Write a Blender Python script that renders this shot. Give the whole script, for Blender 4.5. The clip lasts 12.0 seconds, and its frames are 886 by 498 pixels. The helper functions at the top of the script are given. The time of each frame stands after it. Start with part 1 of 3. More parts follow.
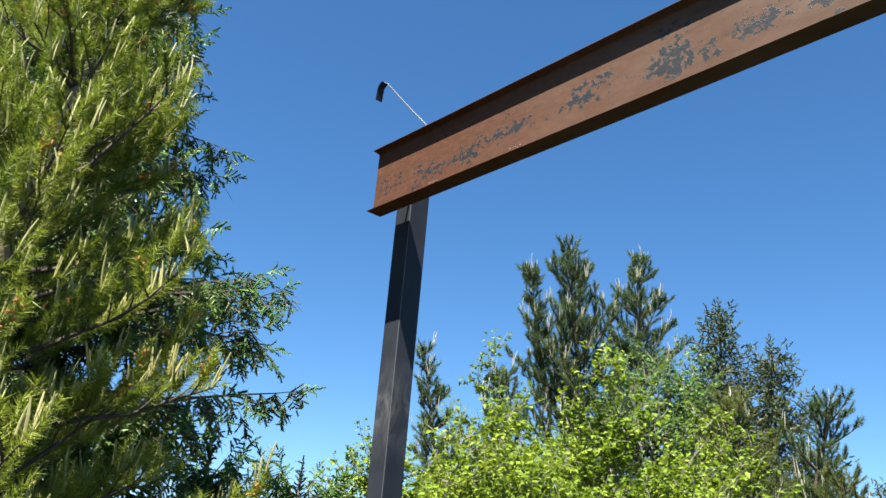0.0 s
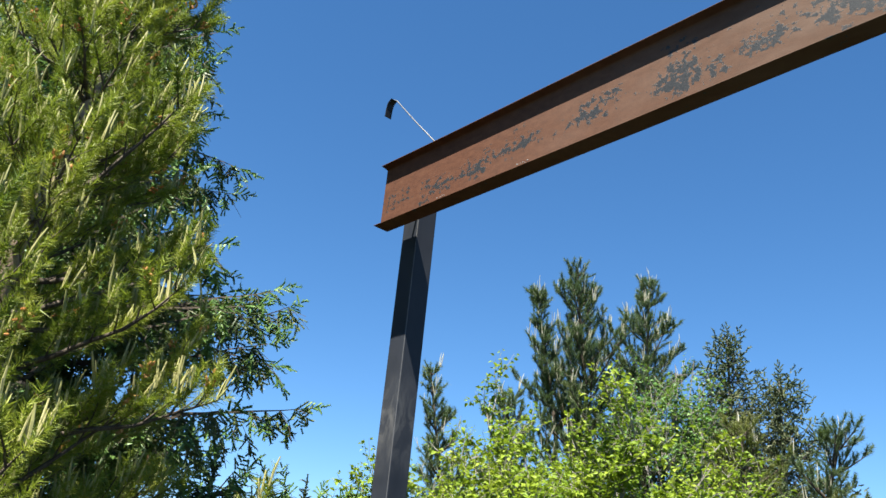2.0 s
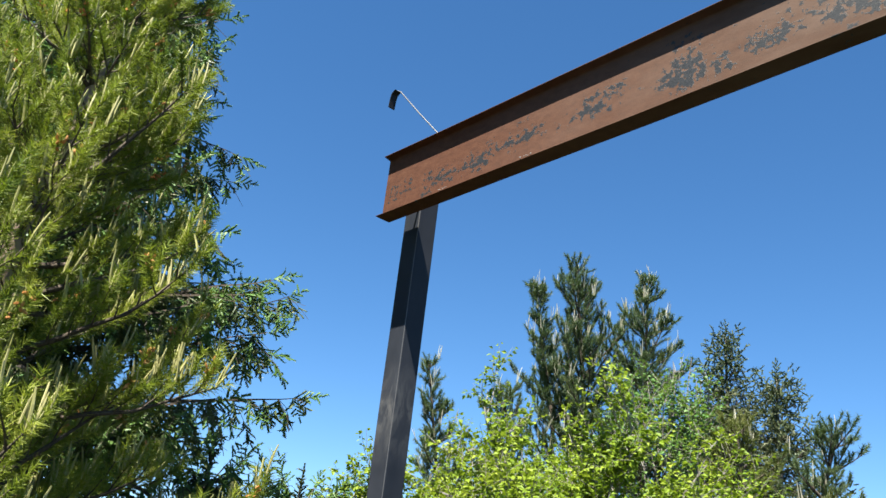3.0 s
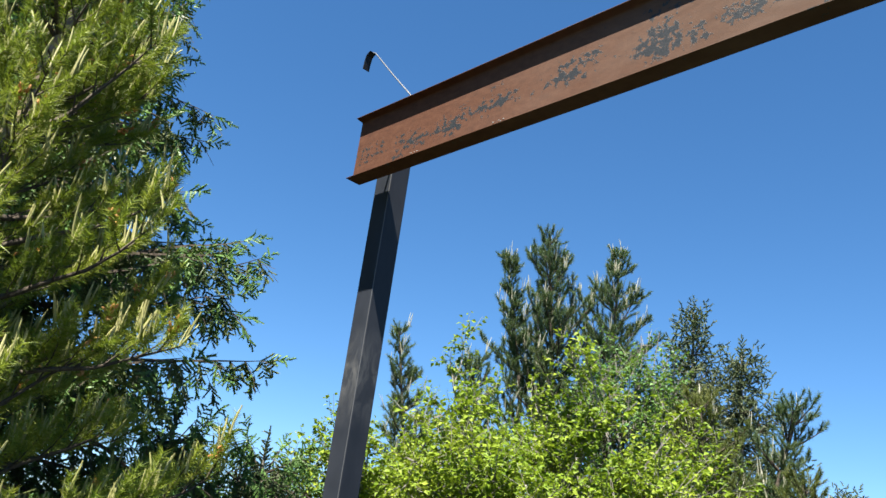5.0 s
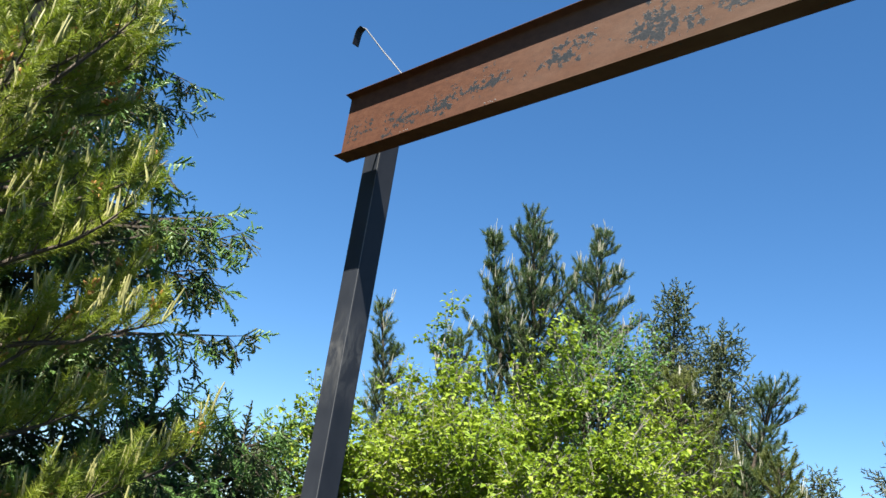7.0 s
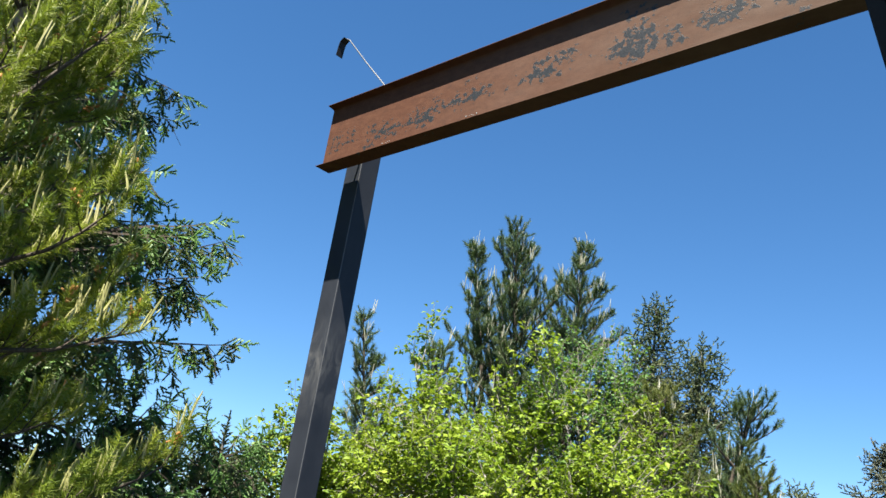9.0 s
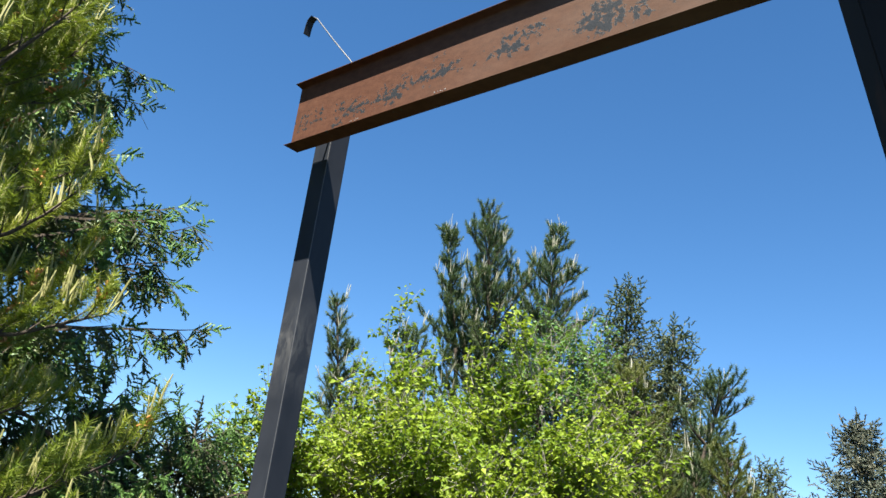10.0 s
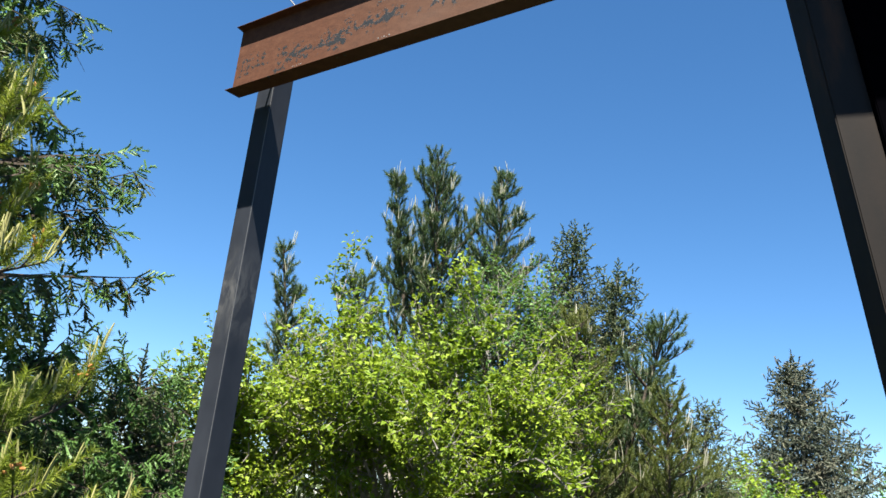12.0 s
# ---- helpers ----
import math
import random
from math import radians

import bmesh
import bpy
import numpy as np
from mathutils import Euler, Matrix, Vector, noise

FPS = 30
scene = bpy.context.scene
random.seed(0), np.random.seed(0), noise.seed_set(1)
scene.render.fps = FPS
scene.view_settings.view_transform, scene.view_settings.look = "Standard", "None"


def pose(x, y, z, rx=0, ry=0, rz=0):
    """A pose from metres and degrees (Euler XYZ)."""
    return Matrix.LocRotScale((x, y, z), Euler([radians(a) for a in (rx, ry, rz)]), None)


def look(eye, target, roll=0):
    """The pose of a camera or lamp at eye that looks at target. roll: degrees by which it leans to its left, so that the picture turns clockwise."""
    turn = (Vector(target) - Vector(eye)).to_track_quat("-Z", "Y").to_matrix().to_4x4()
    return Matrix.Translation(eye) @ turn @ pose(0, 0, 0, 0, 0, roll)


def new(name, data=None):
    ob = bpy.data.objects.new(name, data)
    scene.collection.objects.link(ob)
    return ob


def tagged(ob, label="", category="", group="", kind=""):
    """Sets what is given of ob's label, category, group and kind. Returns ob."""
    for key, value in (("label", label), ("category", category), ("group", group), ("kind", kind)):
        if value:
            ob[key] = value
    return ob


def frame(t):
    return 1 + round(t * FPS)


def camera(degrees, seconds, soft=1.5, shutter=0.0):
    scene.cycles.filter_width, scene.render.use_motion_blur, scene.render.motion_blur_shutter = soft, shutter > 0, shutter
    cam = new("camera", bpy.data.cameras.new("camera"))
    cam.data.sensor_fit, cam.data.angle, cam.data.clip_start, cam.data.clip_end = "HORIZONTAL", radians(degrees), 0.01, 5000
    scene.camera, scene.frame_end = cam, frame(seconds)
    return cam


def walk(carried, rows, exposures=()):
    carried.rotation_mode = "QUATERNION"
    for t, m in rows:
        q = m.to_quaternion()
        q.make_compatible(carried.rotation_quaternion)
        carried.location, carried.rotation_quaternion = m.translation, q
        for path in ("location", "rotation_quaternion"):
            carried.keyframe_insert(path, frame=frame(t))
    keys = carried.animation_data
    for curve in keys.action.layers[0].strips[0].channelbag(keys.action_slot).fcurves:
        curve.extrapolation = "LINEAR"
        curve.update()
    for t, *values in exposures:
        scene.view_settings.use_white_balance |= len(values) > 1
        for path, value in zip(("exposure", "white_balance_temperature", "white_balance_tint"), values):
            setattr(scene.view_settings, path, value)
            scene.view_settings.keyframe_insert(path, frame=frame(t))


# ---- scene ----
cam = camera(54.0, 12.0, soft=1.5, shutter=0.0)
PATH = [
    (0.0, 2.860, -2.051, 1.612, 47.37, 21.86, -4.45),
    (0.5, 2.867, -2.038, 1.593, 48.08, 22.43, -4.32),
    (1.0, 2.866, -2.039, 1.590, 48.04, 22.76, -4.38),
    (1.5, 2.860, -2.041, 1.584, 47.65, 23.07, -5.04),
    (2.0, 2.860, -2.037, 1.579, 47.60, 23.39, -5.34),
    (2.5, 2.866, -2.027, 1.576, 47.54, 23.08, -5.89),
    (3.0, 2.860, -2.043, 1.572, 47.19, 22.95, -6.30),
    (5.0, 2.853, -2.006, 1.566, 44.95, 21.21, -7.31),
    (5.5, 2.852, -2.010, 1.562, 43.87, 20.48, -7.56),
    (6.0, 2.830, -2.001, 1.554, 43.54, 19.44, -7.47),
    (6.5, 2.835, -2.024, 1.590, 43.32, 19.50, -7.96),
    (7.0, 2.824, -2.008, 1.593, 43.48, 19.80, -8.04),
    (9.0, 2.841, -2.009, 1.594, 42.17, 20.71, -8.34),
    (9.5, 2.853, -1.990, 1.577, 41.05, 20.25, -7.51),
    (10.0, 2.840, -1.983, 1.570, 40.76, 19.95, -7.12),
    (10.5, 2.844, -1.982, 1.584, 40.59, 18.94, -7.22),
    (11.0, 2.850, -1.975, 1.582, 40.44, 18.32, -6.90),
    (11.5, 2.860, -1.976, 1.588, 38.33, 16.96, -6.40),
    (12.0, 2.858, -1.978, 1.578, 37.53, 16.77, -6.14),
]
walk(cam, [(t, pose(x, y, z, 90 + pitch, roll, yaw)) for t, x, y, z, yaw, pitch, roll in PATH])

# ---- sky, sun ----
SUN = Vector((0.34, -0.94, 2.05)).normalized()
world = bpy.data.worlds.new("world")
scene.world = world
world.use_nodes = True
sky = world.node_tree.nodes.new("ShaderNodeTexSky")
sky.sky_type, sky.sun_disc = "NISHITA", False
sky.sun_elevation, sky.sun_rotation = math.asin(SUN.z), math.atan2(SUN.x, SUN.y)
sky.altitude, sky.air_density, sky.dust_density, sky.ozone_density = 600, 0.85, 0.0, 4.0
back = world.node_tree.nodes["Background"]
back.inputs["Strength"].default_value = 0.050
deep = world.node_tree.nodes.new("ShaderNodeHueSaturation")
deep.inputs["Saturation"].default_value = 1.19
deep.inputs["Hue"].default_value = 0.4975
world.node_tree.links.new(sky.outputs[0], deep.inputs["Color"])
world.node_tree.links.new(deep.outputs[0], back.inputs["Color"])
sun = new("sun", bpy.data.lights.new("sun", "SUN"))
sun.data.energy, sun.data.angle, sun.data.color = 5.0, radians(0.5), (1.0, 0.95, 0.84)
sun.matrix_world = look(SUN * 50, (0, 0, 0))
scene.view_settings.exposure = 2.09


# ---- materials ----
class Nodes:
    """Short hand for building a node material."""

    def __init__(self, name):
        self.mat = bpy.data.materials.new(name)
        self.mat.use_nodes = True
        self.tree = self.mat.node_tree
        self.bsdf = self.tree.nodes["Principled BSDF"]
        self.out = self.tree.nodes["Material Output"]

    def add(self, kind, **values):
        node = self.tree.nodes.new(kind)
        for key, value in values.items():
            node.inputs[key].default_value = value
        return node

    def link(self, a, b):
        self.tree.links.new(a, b)

    def coords(self, scale=(1, 1, 1)):
        tex = self.add("ShaderNodeTexCoord")
        m = self.add("ShaderNodeMapping")
        m.inputs["Scale"].default_value = scale
        self.link(tex.outputs["Object"], m.inputs["Vector"])
        return m.outputs[0]

    def noise(self, vec, scale, detail=4, rough=0.55, distort=0.0):
        n = self.add("ShaderNodeTexNoise", Scale=scale, Detail=detail, Roughness=rough, Distortion=distort)
        self.link(vec, n.inputs["Vector"])
        return n.outputs["Fac"]

    def ramp(self, fac, stops):
        r = self.add("ShaderNodeValToRGB")
        els = r.color_ramp.elements
        while len(els) < len(stops):
            els.new(0.5)
        for e, (pos, col) in zip(els, stops):
            e.position, e.color = pos, (*col, 1) if len(col) == 3 else col
        self.link(fac, r.inputs[0])
        return r.outputs[0]

    def grey(self, fac, lo, hi, a=0.0, b=1.0):
        r = self.add("ShaderNodeMapRange")
        r.inputs["From Min"].default_value, r.inputs["From Max"].default_value = lo, hi
        r.inputs["To Min"].default_value, r.inputs["To Max"].default_value = a, b
        self.link(fac, r.inputs["Value"])
        return r.outputs[0]

    def mix(self, fac, a, b, mode="MIX"):
        m = self.tree.nodes.new("ShaderNodeMix")
        m.data_type, m.blend_type = "RGBA", mode
        for sock, v in ((m.inputs[0], fac), (m.inputs[6], a), (m.inputs[7], b)):
            if isinstance(v, (int, float)):
                sock.default_value = v
            elif isinstance(v, tuple):
                sock.default_value = (*v, 1)
            else:
                self.link(v, sock)
        return m.outputs[2]

    def bump(self, height, strength, distance=0.002):
        b = self.add("ShaderNodeBump", Strength=strength, Distance=distance)
        self.link(height, b.inputs["Height"])
        self.link(b.outputs[0], self.bsdf.inputs["Normal"])

    def set(self, **values):
        for key, v in values.items():
            sock = self.bsdf.inputs[key.replace("_", " ")]
            if isinstance(v, (int, float)):
                sock.default_value = v
            elif isinstance(v, tuple):
                sock.default_value = (*v, 1)
            else:
                self.link(v, sock)


def foliage(name, dark, mid, light, through_light=0.3, rough=0.5, patch=1.2):
    """Leaves or needles: colour by island and by patches of the crown, with light passing through."""
    n = Nodes(name)
    isl = n.add("ShaderNodeNewGeometry").outputs["Random Per Island"]
    big = n.noise(n.coords(), patch, 3)
    f = n.add("ShaderNodeMath")
    f.operation = "ADD"
    n.link(n.grey(isl, 0, 1, -0.22, 0.22), f.inputs[0])
    n.link(n.grey(big, 0.3, 0.7, 0.1, 0.9), f.inputs[1])
    col = n.ramp(f.outputs[0], [(0.0, dark), (0.5, mid), (1.0, light)])
    n.set(Base_Color=col, Roughness=rough, Specular_IOR_Level=0.22)
    tr = n.add("ShaderNodeBsdfTranslucent")
    n.link(n.mix(0.35, col, (0.30, 0.42, 0.02)), tr.inputs["Color"])
    mix = n.add("ShaderNodeMixShader")
    mix.inputs[0].default_value = through_light
    n.link(n.bsdf.outputs[0], mix.inputs[1])
    n.link(tr.outputs[0], mix.inputs[2])
    n.link(mix.outputs[0], n.out.inputs["Surface"])
    return n.mat


def bark(name, a, b, scale=18):
    n = Nodes(name)
    v = n.coords((1, 1, 0.35))
    f = n.noise(v, scale, 6, 0.65, 0.6)
    n.set(Base_Color=n.ramp(f, [(0.3, a), (0.7, b)]), Roughness=0.9)
    n.bump(f, 0.8, 0.01)
    return n.mat


def rusty_steel():
    """Mill steel gone brown with rust, with blue-grey scale left in flaking patches along it."""
    n = Nodes("rusty_steel")
    v = n.coords()
    along = n.coords((0.95, 1, 1.1))
    fine = n.noise(v, 240, 5, 0.7)
    mid = n.noise(n.coords((1, 1, 2)), 22, 5, 0.6)
    streak = n.noise(n.coords((0.35, 1, 1)), 9, 4, 0.55)
    rust = n.ramp(mid, [(0.25, (0.0403, 0.0149, 0.0087)), (0.5, (0.0683, 0.0255, 0.0136)), (0.75, (0.0931, 0.0397, 0.0218))])
    rust = n.mix(n.grey(fine, 0.35, 0.7, 0.0, 0.5), rust, (0.0961, 0.0465, 0.0273))
    sep = n.add("ShaderNodeSeparateXYZ")
    n.link(v, sep.inputs[0])
    # far from the sawn end the steel is paler and greyer
    pale = n.grey(sep.outputs["X"], 0.5, 2.2, 0.0, 0.72)
    rust = n.mix(pale, rust, n.ramp(streak, [(0.3, (0.0652, 0.0409, 0.0279)), (0.7, (0.1303, 0.0980, 0.0770))]))
    # scale survives in a band under the middle of the web
    flake = n.noise(along, 34, 8, 0.66, 0.2)
    clump = n.noise(n.coords((0.85, 1, 1.1)), 6.5, 2, 0.5)
    low = n.grey(sep.outputs["Z"], 0.03, 0.10)
    high = n.grey(sep.outputs["Z"], 0.22, 0.12)
    band = n.add("ShaderNodeMath")
    band.operation = "MULTIPLY"
    n.link(low, band.inputs[0])
    n.link(high, band.inputs[1])
    more = n.grey(sep.outputs["X"], 0.0, 2.0, -0.035, 0.04)
    total = n.add("ShaderNodeMath")
    total.operation = "MULTIPLY_ADD"
    n.link(band.outputs[0], total.inputs[0])
    total.inputs[1].default_value = 0.17
    n.link(flake, total.inputs[2])
    t2 = n.add("ShaderNodeMath")
    t2.operation = "MULTIPLY_ADD"
    n.link(clump, t2.inputs[0])
    t2.inputs[1].default_value = 0.6
    n.link(total.outputs[0], t2.inputs[2])
    t3 = n.add("ShaderNodeMath")
    n.link(t2.outputs[0], t3.inputs[0])
    n.link(more, t3.inputs[1])
    mask = n.grey(t3.outputs[0], 0.985, 1.0)
    scale = n.ramp(fine, [(0.3, (0.0186, 0.0212, 0.0230)), (0.7, (0.0446, 0.0465, 0.0484))])
    n.set(Specular_IOR_Level=0.15)
    n.set(Base_Color=n.mix(mask, rust, scale), Roughness=n.grey(mask, 0, 1, 0.85, 0.5), Metallic=n.grey(mask, 0, 1, 0.0, 0.35))
    h = n.add("ShaderNodeMath")
    h.operation = "MULTIPLY_ADD"
    n.link(mask, h.inputs[0])
    h.inputs[1].default_value = 0.7
    n.link(fine, h.inputs[2])
    n.bump(h.outputs[0], 0.5, 0.0012)
    return n.mat


def post_steel():
    """Blue-black painted tube, a little glossy, with scuffs and pale rubbed smears."""
    n = Nodes("post_steel")
    v = n.coords()
    cloud = n.noise(n.coords((1, 1, 0.5)), 7, 5, 0.6)
    fine = n.noise(v, 160, 4, 0.7)
    col = n.ramp(cloud, [(0.3, (0.0138, 0.0163, 0.0225)), (0.7, (0.0249, 0.0284, 0.0370))])
    smear = n.noise(n.coords((1, 1, 0.45)), 16, 5, 0.7, 1.0)
    sep = n.add("ShaderNodeSeparateXYZ")
    n.link(v, sep.inputs[0])
    near = n.add("ShaderNodeMath")
    near.operation = "MULTIPLY"
    n.link(n.grey(sep.outputs["Z"], 2.10, 2.30), near.inputs[0])
    n.link(n.grey(sep.outputs["Z"], 2.55, 2.36), near.inputs[1])
    m = n.add("ShaderNodeMath")
    m.operation = "MULTIPLY"
    n.link(near.outputs[0], m.inputs[0])
    n.link(n.grey(smear, 0.45, 0.68, 0.05, 0.8), m.inputs[1])
    col = n.mix(m.outputs[0], col, (0.0877, 0.0877, 0.0877))
    n.set(Base_Color=col, Roughness=n.grey(cloud, 0.3, 0.7, 0.5, 0.62), Metallic=0.0, Specular_IOR_Level=0.2)
    n.bump(fine, 0.12, 0.0008)
    return n.mat


def plain_steel(name, col, rough=0.45, metal=0.8, shine=0.5):
    n = Nodes(name)
    n.set(Specular_IOR_Level=shine)
    f = n.noise(n.coords(), 60, 5, 0.65)
    n.set(Base_Color=n.ramp(f, [(0.3, tuple(c * 0.7 for c in col)), (0.7, col)]), Roughness=rough, Metallic=metal)
    n.bump(f, 0.2, 0.0008)
    return n.mat


def boom_steel():
    """Black steel with a rust-brown bloom."""
    n = Nodes("boom_steel")
    f = n.noise(n.coords((1, 1, 0.3)), 12, 5, 0.6)
    g = n.noise(n.coords(), 130, 4, 0.7)
    col = n.ramp(f, [(0.35, (0.0055, 0.0043, 0.0035)), (0.6, (0.011, 0.0072, 0.0052)), (0.75, (0.040, 0.016, 0.006))])
    n.set(Base_Color=n.mix(n.grey(g, 0.4, 0.8, 0, 0.3), col, (0.014, 0.0085, 0.0055)), Specular_IOR_Level=0.2, Roughness=0.7, Metallic=0.0)
    n.bump(g, 0.2, 0.001)
    return n.mat


def grass():
    n = Nodes("grass")
    f = n.noise(n.coords(), 0.5, 4)
    g = n.noise(n.coords(), 30, 5, 0.7)
    col = n.ramp(f, [(0.3, (0.0129, 0.0193, 0.0060)), (0.7, (0.0237, 0.0301, 0.0095))])
    n.set(Base_Color=n.mix(n.grey(g, 0.3, 0.7, 0, 0.6), col, (0.0323, 0.0267, 0.0151)), Roughness=0.95)
    n.bump(g, 1.0, 0.05)
    return n.mat


RUST, POST, GALV, BOOM, GRASS = rusty_steel(), post_steel(), plain_steel("pale_bar", (0.10, 0.105, 0.11), 0.55, 0.2), boom_steel(), grass()
# near-black without shine: shade on the leaning member put into its colour
SHADE_BLACK = plain_steel("shade_black", (0.0012, 0.0011, 0.0016), 0.9, 0.0, 0.0)
DARK = plain_steel("dark_bar", (0.012, 0.012, 0.014), 0.6, 0.0, 0.2)
WORN = plain_steel("worn_steel", (0.11, 0.11, 0.11), 0.45, 0.2)
WELD = plain_steel("bare_weld", (0.30, 0.30, 0.29), 0.45, 0.3)
PINE_BARK, GREY_BARK = bark("pine_bark", (0.10, 0.065, 0.045), (0.30, 0.22, 0.17)), bark("grey_bark", (0.09, 0.08, 0.07), (0.27, 0.25, 0.22))
TWIG_BARK = bark("twig_bark", (0.030, 0.022, 0.015), (0.085, 0.064, 0.045), 60)
NEEDLE = foliage("pine_needles", (0.050, 0.090, 0.010), (0.160, 0.204, 0.024), (0.330, 0.340, 0.054), 0.28, 0.5, 1.9)
CANDLE = foliage("candle_shoots", (0.210, 0.215, 0.070), (0.290, 0.280, 0.108), (0.380, 0.350, 0.170), 0.10, 0.6, 3.0)
POLLEN = foliage("pollen_cones", (0.30, 0.11, 0.03), (0.42, 0.18, 0.06), (0.50, 0.28, 0.10), 0.1, 0.7, 3.0)
SPRUCE = foliage("spruce_needles", (0.018, 0.036, 0.015), (0.058, 0.086, 0.028), (0.120, 0.134, 0.046), 0.14, 0.45, 1.3)
SPRUCE_NEW = foliage("spruce_new_growth", (0.062, 0.135, 0.036), (0.105, 0.200, 0.054), (0.155, 0.240, 0.074), 0.28, 0.45, 2.0)
GREY_SPRUCE = foliage("grey_spruce_needles", (0.030, 0.050, 0.024), (0.062, 0.084, 0.037), (0.115, 0.122, 0.060), 0.12, 0.55, 1.2)
OLIVE = foliage("olive_pine_needles", (0.034, 0.052, 0.013), (0.078, 0.096, 0.024), (0.142, 0.142, 0.041), 0.2, 0.55, 1.4)
PALE = foliage("pale_leaders", (0.26, 0.26, 0.18), (0.34, 0.33, 0.24), (0.43, 0.41, 0.33), 0.1, 0.6, 3.0)
WHITE_PINE = foliage("white_pine_needles", (0.022, 0.050, 0.027), (0.056, 0.092, 0.044), (0.122, 0.142, 0.068), 0.2, 0.45, 1.6)
BLUE = foliage("blue_spruce_needles", (0.040, 0.054, 0.044), (0.078, 0.092, 0.068), (0.135, 0.126, 0.084), 0.12, 0.55, 1.0)
MAPLE = foliage("maple_leaves", (0.062, 0.118, 0.008), (0.150, 0.222, 0.016), (0.262, 0.310, 0.038), 0.33, 0.55, 1.4)
ASPEN = foliage("aspen_leaves", (0.048, 0.118, 0.026), (0.084, 0.176, 0.042), (0.142, 0.236, 0.078), 0.3, 0.4, 1.5)

# ---- mesh helpers ----
rng = np.random.default_rng(7)


def mesh_object(name, verts, faces, material, parent=None, label="", smooth=False):
    """One mesh object from numpy vertices and triangles (or quads)."""
    verts, faces = np.asarray(verts, np.float32), np.asarray(faces, np.int32)
    me = bpy.data.meshes.new(name)
    k = faces.shape[1]
    me.vertices.add(len(verts))
    me.vertices.foreach_set("co", verts.ravel())
    me.loops.add(faces.size)
    me.loops.foreach_set("vertex_index", faces.ravel())
    me.polygons.add(len(faces))
    me.polygons.foreach_set("loop_start", np.arange(0, faces.size, k, dtype=np.int32))
    me.polygons.foreach_set("use_smooth", np.full(len(faces), smooth))
    me.update(calc_edges=True)
    me.materials.append(material)
    ob = new(name, me)
    ob.parent = parent
    if label:
        tagged(ob, label)
    return ob


def part(name, bm, material, parent=None, label=""):
    me = bpy.data.meshes.new(name)
    bmesh.ops.recalc_face_normals(bm, faces=bm.faces)
    bm.to_mesh(me)
    bm.free()
    me.materials.append(material)
    ob = new(name, me)
    ob.parent = parent
    if label:
        tagged(ob, label)
    return ob


def unit(v):
    return v / np.maximum(np.linalg.norm(v, axis=-1, keepdims=True), 1e-9)


def frames_along(dirs, spin):
    """Rotation matrices whose z axis follows dirs, turned by spin."""
    z = unit(np.asarray(dirs, float))
    ref = np.where(np.abs(z[:, 2:3]) < 0.9, np.array([[0, 0, 1.0]]), np.array([[1.0, 0, 0]]))
    x = unit(np.cross(ref, z))
    y = np.cross(z, x)
    c, s = np.cos(spin)[:, None], np.sin(spin)[:, None]
    return np.stack([x * c + y * s, y * c - x * s, z], axis=2)


def scatter(templates, places, dirs, sizes, spin=None):
    """Copies of small meshes set at places along dirs, merged into one array of vertices and one of faces."""
    places, dirs, sizes = np.asarray(places, float), np.asarray(dirs, float), np.asarray(sizes, float)
    rot = frames_along(dirs, rng.uniform(0, 6.283, len(places)) if spin is None else spin)
    pick = rng.integers(0, len(templates), len(places))
    vs, fs, base = [], [], 0
    for i, (tv, tf) in enumerate(templates):
        idx = np.nonzero(pick == i)[0]
        if not len(idx):
            continue
        v = np.einsum("kij,nj->kni", rot[idx], tv) * sizes[idx, None, None] + places[idx, None, :]
        f = tf[None] + (np.arange(len(idx)) * len(tv))[:, None, None] + base
        vs.append(v.reshape(-1, 3))
        fs.append(f.reshape(-1, tf.shape[1]))
        base += len(idx) * len(tv)
    return np.concatenate(vs), np.concatenate(fs)


def needle_shoot(length, needle, count, width, lean=(25, 60), bare=0.0, core=0.0):
    """A shoot along z, of unit scale, set round with needles: one slim triangle each."""
    t = rng.uniform(bare, 1, count)
    a = rng.uniform(0, 6.283, count)
    tilt = np.radians(rng.uniform(lean[0], lean[1], count))
    d = np.stack([np.cos(a) * np.sin(tilt), np.sin(a) * np.sin(tilt), np.cos(tilt)], 1)
    p = np.stack([np.zeros(count), np.zeros(count), t * length], 1)
    side = unit(np.cross(d, rng.normal(size=(count, 3)))) * width / 2
    n = needle * rng.uniform(0.75, 1.1, count)[:, None]
    v = np.stack([p - side, p + side, p + d * n], 1).reshape(-1, 3)
    f = np.arange(count * 3).reshape(-1, 3)
    if core:
        ring = [(core * math.cos(a) * k, core * math.sin(a) * k, z) for z, k in ((0.0, 0.6), (length * 0.55, 1.0)) for a in (0.0, 2.1, 4.2)]
        m = len(v)
        v = np.concatenate([v, ring, [(0, 0, length * 1.08)]])
        q = [(0, 1, 4), (0, 4, 3), (1, 2, 5), (1, 5, 4), (2, 0, 3), (2, 3, 5), (3, 4, 6), (4, 5, 6), (5, 3, 6)]
        f = np.concatenate([f, np.array(q) + m])
    return v, f


